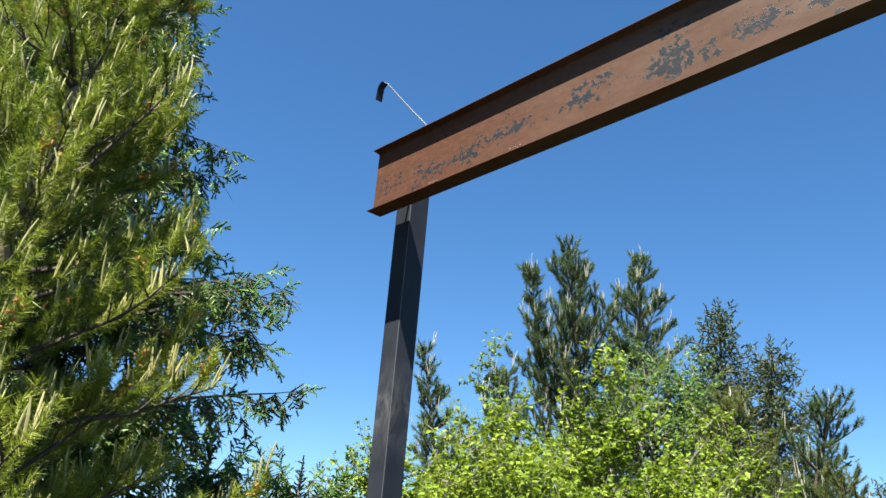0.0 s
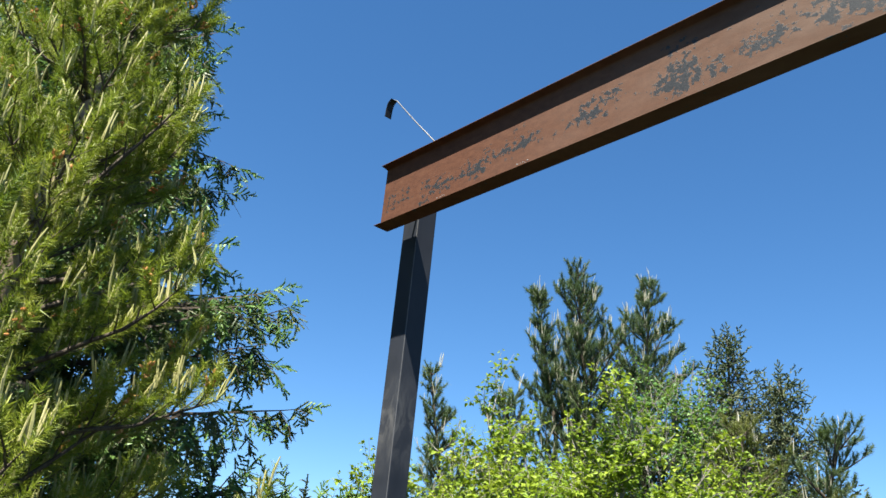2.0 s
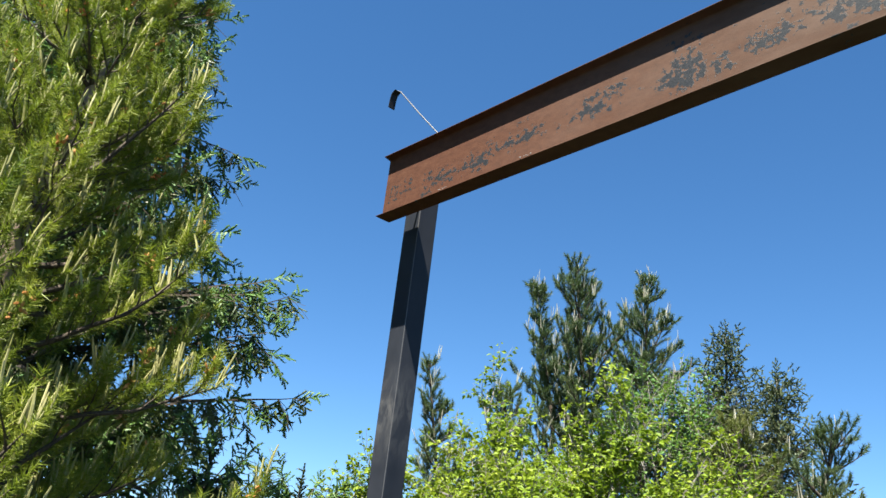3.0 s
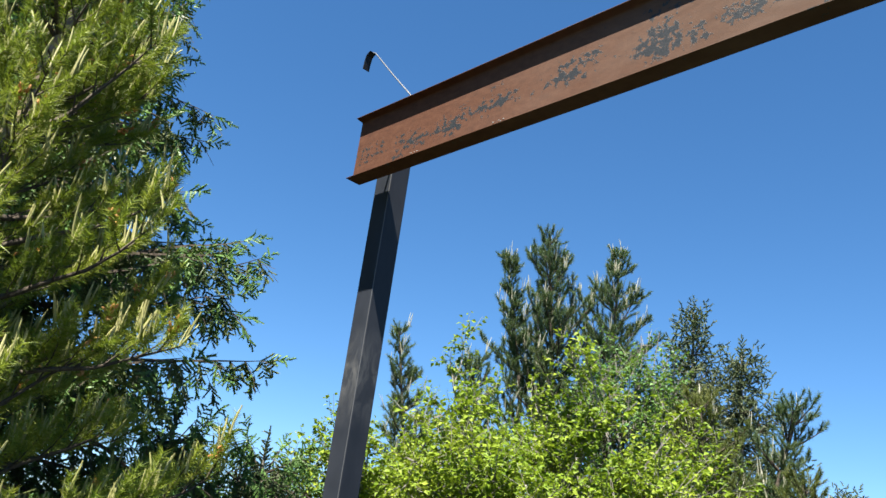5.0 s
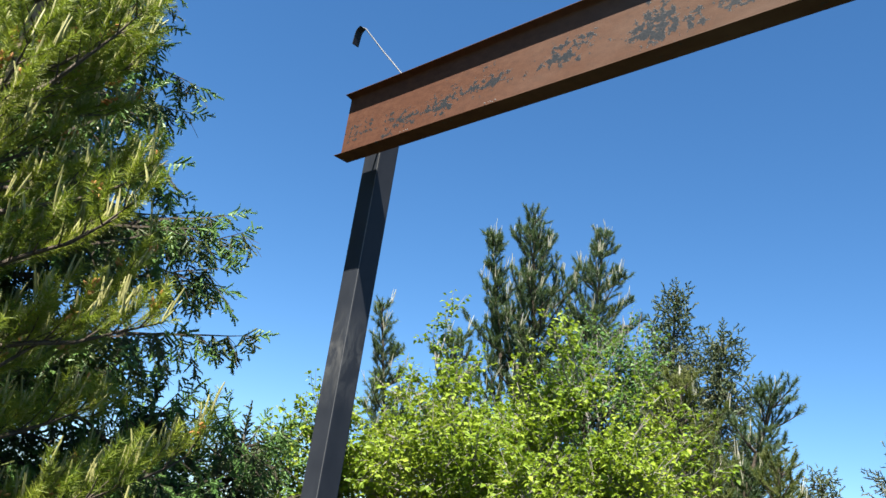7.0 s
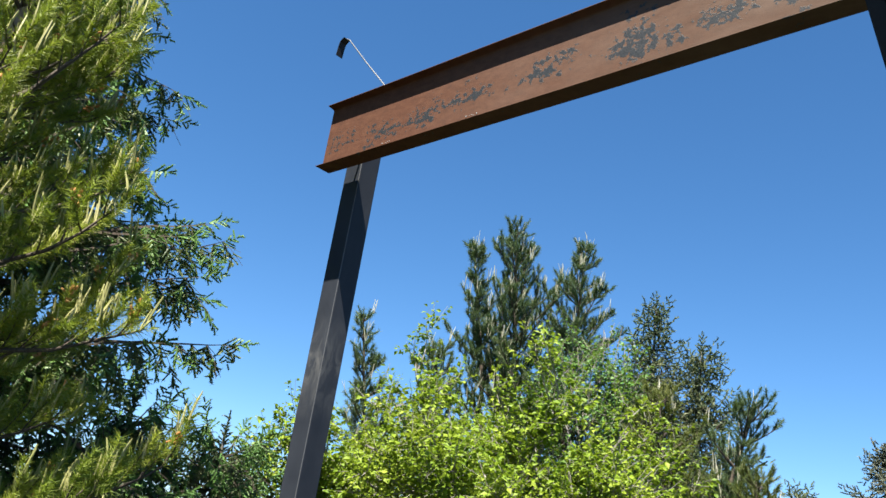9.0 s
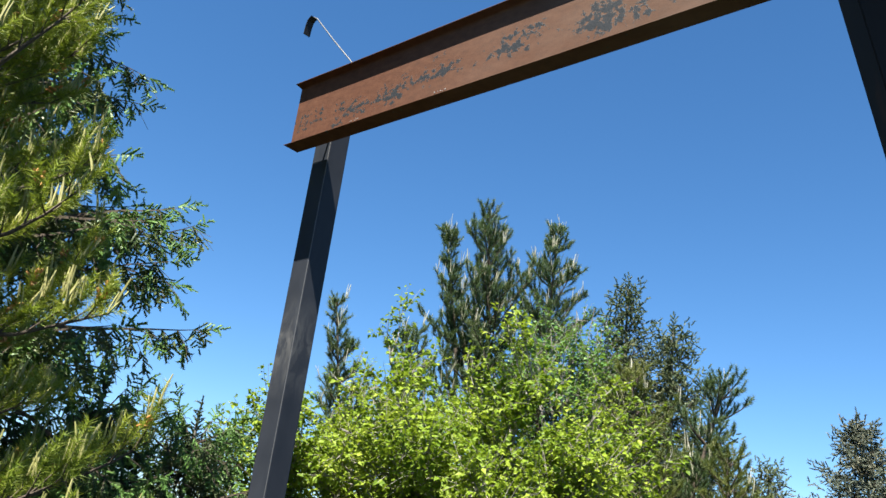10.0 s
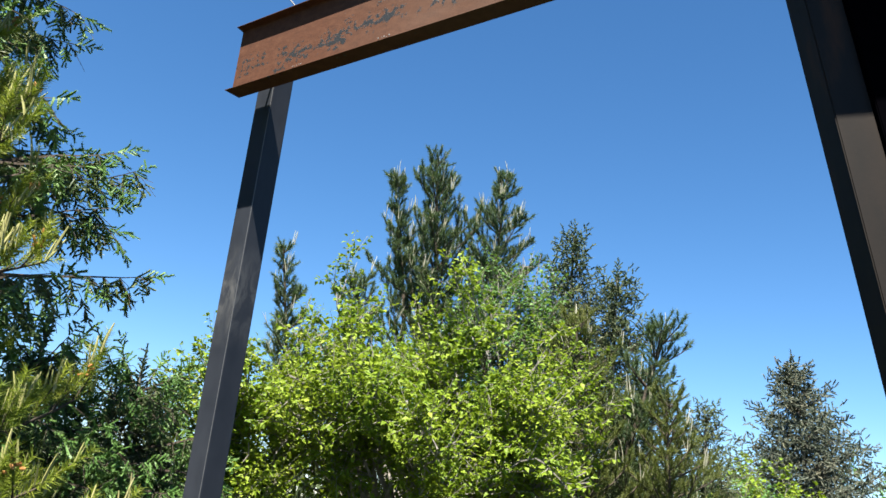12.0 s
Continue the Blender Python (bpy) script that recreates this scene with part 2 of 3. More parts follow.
def spray_template(length, fingers, finger_len, core, needles, needle, width):
    """A hanging spray of spruce: bent fingers to both sides of a stem along z, each a slim core set thickly with short needles."""
    vs, fs = [], []
    for i in range(fingers + 1):
        s = (i + 0.4) / (fingers + 0.4)
        side = -1 if i % 2 else 1
        a = radians(rng.uniform(30, 75)) if i < fingers else 0.0
        d = unit(np.array([side * math.sin(a), rng.uniform(-0.6, 0.5), math.cos(a)]))
        p = np.array([0, 0, s * length])
        size = finger_len * (1.2 - 0.5 * s) * rng.uniform(0.75, 1.15)
        x = unit(np.cross(d, [0.3, 1.0, 0.2]))
        y = np.cross(d, x)
        bend = (x * rng.uniform(-0.3, 0.3) + y * rng.uniform(-0.3, 0.3)) * size
        m = len(vs)
        for u, w in ((0.0, 0.9), (0.9, 0.85)):
            for k in range(3):
                q = 2.094 * k + u + rng.uniform(-0.3, 0.3)
                vs.append(p + d * size * u + bend * u * u + (x * math.cos(q) + y * math.sin(q)) * core * w * rng.uniform(0.7, 1.2))
        vs.append(p + d * size + bend)
        for k in range(3):
            n = (k + 1) % 3
            fs.extend([(m + k, m + n, m + 3 + n), (m + k, m + 3 + n, m + 3 + k), (m + 3 + k, m + 3 + n, m + 6)])
        for j in range(needles):
            u = (j + rng.uniform(0, 1)) / needles
            q = 2.4 * j + rng.uniform(-0.4, 0.4)
            nd = unit(d * rng.uniform(0.25, 0.8) + x * math.cos(q) + y * math.sin(q))
            b = p + d * size * u + bend * u * u
            e = unit(np.cross(nd, rng.normal(size=3))) * width / 2
            m = len(vs)
            vs.extend([b - e, b + e, b + nd * needle * rng.uniform(0.8, 1.15)])
            fs.append((m, m + 1, m + 2))
    return np.array(vs), np.array(fs)


def candle_template(length, radius):
    """A slim upright new shoot, blunt, with a slight bend."""
    rings, k = 4, 5
    bend = rng.uniform(-0.13, 0.13, 2) * length
    v = []
    for i in range(rings):
        s = i / (rings - 1)
        r = radius * (0.85, 1.0, 0.95, 0.55)[i]
        for j in range(k):
            a = 6.283 * j / k
            v.append((bend[0] * s * s + r * math.cos(a), bend[1] * s * s + r * math.sin(a), s * length))
    f = []
    for i in range(rings - 1):
        for j in range(k):
            a, b = i * k + j, i * k + (j + 1) % k
            f += [(a, b, b + k), (a, b + k, a + k)]
    return np.array(v), np.array(f)


def leaf_template(length, width):
    """A leaf folded along its rib and drooping at the tip; z points along it."""
    droop, w = -rng.uniform(0.1, 0.3) * length, width / 2
    k = rng.uniform(0.36, 0.5)
    v = [(0, 0, 0), (0, droop * 0.25, 0.5 * length), (0, droop, length), (-w, 0.25 * w, k * length), (w, 0.25 * w, k * length)]
    return np.array(v), np.array([(0, 3, 1), (1, 3, 2), (0, 1, 4), (1, 2, 4)])


def tubes(lines, sides=5):
    """Tapered round limbs: lines of (points, radius at the foot, radius at the tip)."""
    vs, fs, base = [], [], 0
    for pts, r0, r1 in lines:
        pts = np.asarray(pts, float)
        n = len(pts)
        d = np.gradient(pts, axis=0)
        rot = frames_along(d, np.zeros(n))
        a = np.arange(sides) * 6.2832 / sides
        ring = np.stack([np.cos(a), np.sin(a), np.zeros(sides)], 1)
        r = np.linspace(r0, r1, n)
        vs.append((np.einsum("kij,nj->kni", rot, ring) * r[:, None, None] + pts[:, None, :]).reshape(-1, 3))
        i, j = np.meshgrid(np.arange(n - 1), np.arange(sides), indexing="ij")
        q = np.stack([i * sides + j, i * sides + (j + 1) % sides, (i + 1) * sides + (j + 1) % sides, (i + 1) * sides + j], 2)
        fs.append(q.reshape(-1, 4) + base)
        base += n * sides
    return np.concatenate(vs), np.concatenate(fs)


def wander(start, direction, length, steps, wob=0.08, lift=0.0):
    """A slightly crooked line of points; lift bends it up (or down) on the way."""
    p, d = np.array(start, float), unit(np.array(direction, float))
    pts = [p.copy()]
    for _ in range(steps):
        d = unit(d + rng.normal(size=3) * wob + np.array([0, 0, lift]) / steps)
        p = p + d * length / steps
        pts.append(p.copy())
    return np.array(pts)


def heading(angle, rise):
    c = math.cos(rise)
    return np.array([math.cos(angle) * c, math.sin(angle) * c, math.sin(rise)])


def along(pts, s):
    """Point and direction at the share s of a line of points."""
    x = s * (len(pts) - 1)
    i = min(int(x), len(pts) - 2)
    return pts[i] + (pts[i + 1] - pts[i]) * (x - i), unit(pts[i + 1] - pts[i])


# ---- ground ----
def build_ground():
    n, half = 60, 1500.0
    u = np.linspace(-1, 1, n)
    x, y = np.meshgrid(np.sign(u) * np.abs(u) ** 3 * half, np.sign(u) * np.abs(u) ** 3 * half, indexing="ij")
    z = np.array([[noise.noise((a * 0.05, b * 0.05, 0.3)) * 0.12 for a, b in zip(r, s)] for r, s in zip(x, y)]) - 0.06
    v = np.stack([x, y, z], 2).reshape(-1, 3)
    i, j = np.meshgrid(np.arange(n - 1), np.arange(n - 1), indexing="ij")
    f = np.stack([i * n + j, (i + 1) * n + j, (i + 1) * n + j + 1, i * n + j + 1], 2).reshape(-1, 4)
    tagged(mesh_object("ground", v, f, GRASS), "rough grass ground under the trees and steelwork", "ground", kind="structure")


build_ground()

# ---- steelwork ----
BEAM_Z, DEPTH, HALF, WEB, FLANGE = 3.15, 0.300, 0.0387, 0.0055, 0.0060
POST_X, POST_Y, SIDE, POST_TOP = 0.048, 0.168, 0.1055, 3.60


def build_beam():
    """A slim rolled beam, lying level along x from its sawn end."""
    beam = new("steel_beam")
    beam.location = (0, 0, BEAM_Z)
    length, h, w, t, f, r = 5.8, DEPTH, HALF, WEB / 2, FLANGE, 0.007
    half = [(w, 0.0006), (w, f * 0.4), (t + r, f + 0.001), (t + r * 0.3, f + r * 0.35), (t, f + r)]
    prof = half + [(x, h - z) for x, z in reversed(half)]
    prof = prof + [(-x, z) for x, z in reversed(prof)]
    bm = bmesh.new()
    xs = np.linspace(0, length, 30)
    rings = []
    for x in xs:
        sway = 0.0009 * math.sin(x * 2.1) + 0.0006 * math.sin(x * 5.3)
        rings.append([bm.verts.new((x, y + sway, z + 0.0006 * math.sin(x * 3.7 + z * 9))) for y, z in prof])
    n = len(prof)
    for a, b in zip(rings, rings[1:]):
        for i in range(n):
            bm.faces.new((a[i], a[(i + 1) % n], b[(i + 1) % n], b[i]))
    bm.faces.new(rings[0])
    bm.faces.new(rings[-1])
    part("rolled_section", bm, RUST, beam)
    # bright weld spatter on the lower flange's edge
    for x0 in (0.448, 0.90):
        bm = bmesh.new()
        for i in range(5):
            m = Matrix.Translation((x0 + (i - 3) * 0.012 + random.uniform(-0.004, 0.004), -HALF - 0.001, 0.004 + random.uniform(0, 0.005)))
            bmesh.ops.create_icosphere(bm, subdivisions=1, radius=random.uniform(0.0012, 0.0034), matrix=m)
        part("weld_spatter", bm, WELD, beam, "bright weld spatter")
    # lug that ties the web to the post behind
    bm = bmesh.new()
    m = Matrix.Translation((POST_X - 0.006, (POST_Y + WEB / 2) / 2, 0.16)) @ Matrix.Diagonal((0.010, POST_Y - WEB / 2 + 0.002, 0.012, 1))
    bmesh.ops.create_cube(bm, size=1, matrix=m)
    part("lug", bm, BOOM, beam, "dark steel lug welded to the web")
    tagged(beam, "rusty brown rolled steel beam with flaking grey mill scale", "steel beam")


def build_post():
    """A square tube with rounded corners, its top closed by a cap, and a bent bar standing from it."""
    post = new("steel_post")
    post.location = (POST_X - SIDE / 2, POST_Y + SIDE / 2, 0)
    s, r = SIDE / 2, 0.007
    ring = []
    for cx, cy, a0 in ((s - r, s - r, 0), (r - s, s - r, 90), (r - s, r - s, 180), (s - r, r - s, 270)):
        for k in range(5):
            a = radians(a0 + k * 22.5)
            ring.append((cx + r * math.cos(a), cy + r * math.sin(a)))
    bm = bmesh.new()
    rows = [[bm.verts.new((x, y, z)) for x, y in ring] for z in np.linspace(-0.05, POST_TOP, 24)]
    n = len(ring)
    for a, b in zip(rows, rows[1:]):
        for i in range(n):
            bm.faces.new((a[i], a[(i + 1) % n], b[(i + 1) % n], b[i])).smooth = False
    bm.faces.new(rows[-1])
    part("tube", bm, POST, post)
    # the corner that has been rubbed bright
    k = s - r + r * 0.7071
    v, f = tubes([([(k, -k, z) for z in np.linspace(0.1, POST_TOP - 0.002, 30)], 0.0016, 0.0016)], 6)
    mesh_object("worn_corner", v, f, WORN, post, "corner rubbed to bare steel", smooth=True)
    bm = bmesh.new()
    m = Matrix.Translation((0, 0, 0.008)) @ Matrix.Diagonal((0.24, 0.24, 0.016, 1))
    bmesh.ops.create_cube(bm, size=1, matrix=m)
    bmesh.ops.bevel(bm, geom=bm.edges[:], offset=0.003, segments=2, affect="EDGES")
    part("base_plate", bm, POST, post)
    # bent bar: a thin pale rod that leans out and ends in a flat dark lip turned down
    ox, oy = post.location.x, post.location.y
    foot, elbow, knee = Vector((0.042, 0.0, POST_TOP - 0.02)), Vector((0.042, 0.0, 3.685)), Vector((-0.315 - ox, 0.0, 4.062))
    pts = [foot, elbow, elbow.lerp(knee, 0.5) + Vector((0.0, 0, -0.004)), knee, knee + Vector((-0.028, 0, 0.018)), knee + Vector((-0.052, 0, 0.004))]
    v, f = tubes([(pts, 0.0034, 0.0034)], 8)
    mesh_object("bent_rod", v, f, GALV, post, "thin pale bent rod", smooth=True)
    bm = bmesh.new()
    tip = knee + Vector((-0.040, 0, 0.010))
    path = [tip + Vector((0.012, 0, 0.006)), tip, tip + Vector((-0.014, 0, -0.012)), tip + Vector((-0.020, 0, -0.040)), tip + Vector((-0.024, 0, -0.088))]
    w = 0.020
    a = [[bm.verts.new(p + Vector((dx, dy, 0))) for dx, dy in ((0, -w), (0, w), (0.004, w), (0.004, -w))] for p in path]
    for p, q in zip(a, a[1:]):
        for i in range(4):
            bm.faces.new((p[i], p[(i + 1) % 4], q[(i + 1) % 4], q[i]))
    bm.faces.new(a[0])
    bm.faces.new(a[-1])
    part("flat_lip", bm, DARK, post, "dark flat lip bent down at the rod's end")
    tagged(post, "blue-black square steel tube post standing behind the beam", "post")


def build_boom():
    """A dark steel I-section leaning close beside the camera's way."""
    boom = new("leaning_steel_member")
    lower, upper = Vector((2.946, -0.531, 0.0)), Vector((2.385, -0.781, 3.10))
    z = (upper - lower).normalized()
    y = Vector((-0.61, 0.79, 0)) - z * z.dot(Vector((-0.61, 0.79, 0)))
    y.normalize()
    x = y.cross(z)
    boom.matrix_world = Matrix(((x.x, y.x, z.x, lower.x), (x.y, y.y, z.y, lower.y), (x.z, y.z, z.z, lower.z), (0, 0, 0, 1)))
    length = (upper - lower).length
    # the web's near-black colour stands in for the shade on it
    for name, x0, x1, y0, y1, mat in (("flange", 0.0, 0.060, 0.0, 0.060, BOOM), ("web", 0.0605, 0.300, -0.010, 0.060, SHADE_BLACK)):
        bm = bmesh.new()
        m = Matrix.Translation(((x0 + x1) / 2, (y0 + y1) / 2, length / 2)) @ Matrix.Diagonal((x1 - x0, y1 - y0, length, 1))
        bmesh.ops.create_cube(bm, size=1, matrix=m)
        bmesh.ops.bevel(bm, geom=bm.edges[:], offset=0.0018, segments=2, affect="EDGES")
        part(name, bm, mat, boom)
    # unseen plate, added above the view to shade the upper flange
    bm = bmesh.new()
    m = Matrix.Translation((0.10, -0.148, length - 0.335)) @ Matrix.Diagonal((0.40, 0.295, 0.014, 1))
    bmesh.ops.create_cube(bm, size=1, matrix=m)
    bmesh.ops.bevel(bm, geom=bm.edges[:], offset=0.002, segments=2, affect="EDGES")
    part("shade_plate", bm, BOOM, boom)
    tagged(boom, "dark leaning steel member with brown rust bloom", "steel member")


build_beam()
build_post()
build_boom()


# ---- trees ----
def pine_tree(name, label, trunk_pts, foot, reach, low, needles, needle_mat, spacing=0.33, per_whorl=6, twig_step=0.13, rise=(0.15, 0.5), candle=None, candle_share=0.6,
              pollen_share=0.0, shoot=1.0, bark_mat=None, radius=0.07, twig_len=0.3, group="", near=False, dense=0.2, lift=0.38):
    """A pine: crooked trunk, whorls of upturned limbs, side twigs that end in tufts, and pale candles at the tips.
    reach(z): length of a limb that leaves the trunk at height z."""
    tree = new(name)
    tree.location = foot
    trunk = np.asarray(trunk_pts, float) - np.array(foot)
    fine = np.concatenate([np.linspace(a, b, 6)[:-1] for a, b in zip(trunk, trunk[1:])] + [trunk[-1:]])
    v, f = tubes([(fine, radius, 0.012)], 9)
    mesh_object("trunk", v, f, bark_mat or PINE_BARK, tree, smooth=True)
    heights = fine[:, 2]
    limbs, places, dirs, sizes, tips, tip_dirs = [], [], [], [], [], []
    z = low
    top = heights[-1]
    while z < top - 0.06:
        base = np.array([np.interp(z, heights, fine[:, k]) for k in range(3)])
        a0 = rng.uniform(0, 6.283)
        for k in range(per_whorl):
            length = reach(z) * rng.uniform(0.65, 1.12)
            ang = a0 + 6.283 * k / per_whorl + rng.normal() * 0.25
            steps = max(4, int(length / 0.16))
            pts = wander(base + [0, 0, rng.uniform(-0.1, 0.1)], heading(ang, rng.uniform(*rise)), length, steps, 0.09, lift)
            limbs.append([(pts, 0.010 + 0.011 * length, 0.004)])
            s = 0.18
            while s < 1.0:
                p, d = along(pts, s)
                for sgn in (-1, 1):
                    side = unit(np.cross(d, [0, 0, 1.0])) * sgn
                    tl = twig_len * rng.uniform(0.5, 1.1) * (1.15 - 0.5 * s)
                    td = unit(d * rng.uniform(0.5, 0.9) + side * rng.uniform(0.4, 0.9) + np.array([0, 0, rng.uniform(0.15, 0.7) * (1.0 if near else 0.85)]))
                    tw = wander(p, td, tl, 3, 0.12, lift)
                    limbs[-1].append((tw, 0.005, 0.003))
                    for q in np.arange(0.25, 1.01, dense):
                        pp, dd = along(tw, min(q, 0.999))
                        places.append(pp), dirs.append(dd), sizes.append(shoot * rng.uniform(0.75, 1.1))
                    tips.append(tw[-1]), tip_dirs.append(unit(tw[-1] - tw[-2]))
                s += twig_step / length
            places.append(pts[-1] - (pts[-1] - pts[-2]) * 0.5), dirs.append(pts[-1] - pts[-2]), sizes.append(shoot)
            tips.append(pts[-1]), tip_dirs.append(unit(pts[-1] - pts[-2]))
        z += spacing * rng.uniform(0.8, 1.2)
    for q in np.arange(0.0, 0.5, 0.09):
        places.append(fine[-1] - [0, 0, q]), dirs.append([0, 0, 1]), sizes.append(shoot)
    tips.append(fine[-1]), tip_dirs.append(np.array([0, 0, 1.0]))
    for lines in limbs:
        v, f = tubes(lines, 3)
        mesh_object("limb", v, f, TWIG_BARK, tree, smooth=True)
    v, f = scatter(needles, places, dirs, sizes)
    tagged(mesh_object("crown", v, f, needle_mat, tree), kind="stuff")
    if candle:
        cp, cd, cs, pp, pd = [], [], [], [], []
        for p, d in zip(tips, tip_dirs):
            if rng.random() < candle_share:
                for _ in range(rng.integers(2, 6)):
                    cp.append(p + rng.normal(size=3) * 0.012)
                    cd.append(d * 0.2 + np.array([0, 0, 1.0]) + rng.normal(size=3) * 0.16)
                    cs.append(rng.uniform(0.45, 1.25))
            elif rng.random() < pollen_share:
                for _ in range(8):
                    pp.append(p + rng.normal(size=3) * 0.011 + d * rng.uniform(-0.01, 0.05))
                    pd.append(d + rng.normal(size=3) * 0.8)
        single = min(len(cp), 280) if near else 0
        if single:
            order = np.argsort([-(p[0] + foot[0]) - 0.4 * (p[1] + foot[1]) for p in cp])[::-1]
            cp, cd, cs = [cp[i] for i in order], [cd[i] for i in order], [cs[i] for i in order]
            meshes = []
            for tv, tf in candle:
                probe = mesh_object("candle", tv, tf, CANDLE)
                meshes.append(probe.data)
                bpy.data.objects.remove(probe)
            rot = frames_along(np.array(cd[:single]), rng.uniform(0, 6.283, single))
            for i in range(single):
                ob = new("candle", meshes[i % len(meshes)])
                ob.parent = tree
                ob.matrix_local = Matrix.Translation(cp[i]) @ Matrix(rot[i].tolist()).to_4x4() @ Matrix.Scale(cs[i], 4)
        v, f = scatter(candle, cp[single:], cd[single:], cs[single:])
        tagged(mesh_object("candle_growth", v, f, CANDLE if near else PALE, tree, "pale upright new shoots"), kind="stuff")
        if pp:
            v, f = scatter([candle_template(0.022, 0.0065)], pp, pd, np.ones(len(pp)))
            tagged(mesh_object("pollen_growth", v, f, POLLEN, tree, "orange clusters of pollen cones"), kind="stuff")
    return tagged(tree, label, "pine tree", group)


def spruce_tree(name, label, foot, height, reach, low, twigs, mat, new_mat=None, new_share=0.18, spacing=0.16, per_level=4, step=0.1, twig_scale=1.0, droop=0.55,
                hang=0.8, radius=0.10, lean=(0, 0)):
    """A spruce: straight trunk, limbs that sink and turn up at the end, and branchlets hung with needled twigs."""
    tree = new(name)
    tree.location = foot
    trunk = np.array([[lean[0] * s * s, lean[1] * s * s, height * s] for s in np.linspace(0, 1, 14)])
    v, f = tubes([(trunk, radius, 0.012)], 9)
    mesh_object("trunk", v, f, GREY_BARK, tree, smooth=True)
    limbs, pl, di, sz, npl, ndi, nsz = [], [], [], [], [], [], []
    z, turn = low, 0.0
    while z < height - 0.05:
        base = np.array([np.interp(z, trunk[:, 2], trunk[:, k]) for k in range(3)])
        turn += 0.9
        for k in range(per_level):
            length = max(0.08, reach(z) * rng.uniform(0.74, 1.08))
            ang = turn + 6.283 * k / per_level + rng.normal() * 0.3
            up = 0.15 - droop * min(1, length) * rng.uniform(0.4, 1.0) + 0.7 * (z / height) ** 4
            steps = max(4, int(length / 0.14))
            pts = wander(base, heading(ang, up), length, steps, 0.06, 0.35)
            limbs.append([(pts, 0.006 + 0.013 * length, 0.003)])
            s = 0.12
            while s < 1.0:
                p, d = along(pts, s)
                for sgn in (-1, 1):
                    side = unit(np.cross(d, [0, 0, 1.0])) * sgn
                    bl = (0.13 + 0.36 * min(1.0, length) * (1 - 0.52 * s)) * rng.uniform(0.5, 1.15)
                    bd = unit(d * rng.uniform(0.5, 1.0) + side * rng.uniform(0.5, 1.0) - np.array([0, 0, hang * rng.uniform(0.1, 0.9)]))
                    bp = wander(p, bd, bl, 3, 0.12, -hang * 0.5)
                    limbs[-1].append((bp, 0.0035, 0.002))
                    n = max(1, round(bl / (0.13 * twig_scale)))
                    for i in range(n):
                        q, e = along(bp, i / n)
                        td = unit(e * 0.8 + rng.normal(size=3) * 0.3 - np.array([0, 0, hang * 0.8]))
                        fresh = i >= n - 1 and s > 0.45 and rng.random() < new_share * 2.2
                        if new_mat and (fresh or rng.random() < new_share * 0.2):
                            npl.append(q), ndi.append(td), nsz.append(twig_scale * rng.uniform(0.7, 1.15))
                        else:
                            pl.append(q), di.append(td), sz.append(twig_scale * rng.uniform(0.7, 1.2))
                s += step / length
            (npl if new_mat else pl).append(pts[-1])
            (ndi if new_mat else di).append(pts[-1] - pts[-2])
            (nsz if new_mat else sz).append(twig_scale)
        z += spacing * rng.uniform(0.7, 1.3)
    for q in np.arange(0, 0.5, 0.07):
        pl.append(trunk[-1] - [0, 0, q]), di.append([0, 0, 1]), sz.append(twig_scale)
    for lines in limbs:
        v, f = tubes(lines, 3)
        mesh_object("limb", v, f, TWIG_BARK, tree)
    v, f = scatter(twigs, pl, di, sz)
    tagged(mesh_object("crown", v, f, mat, tree), kind="stuff")
    if new_mat:
        v, f = scatter(twigs, npl, ndi, nsz)
        tagged(mesh_object("new_growth", v, f, new_mat, tree, "fresh light green tips"), kind="stuff")
    return tagged(tree, label, "spruce tree")


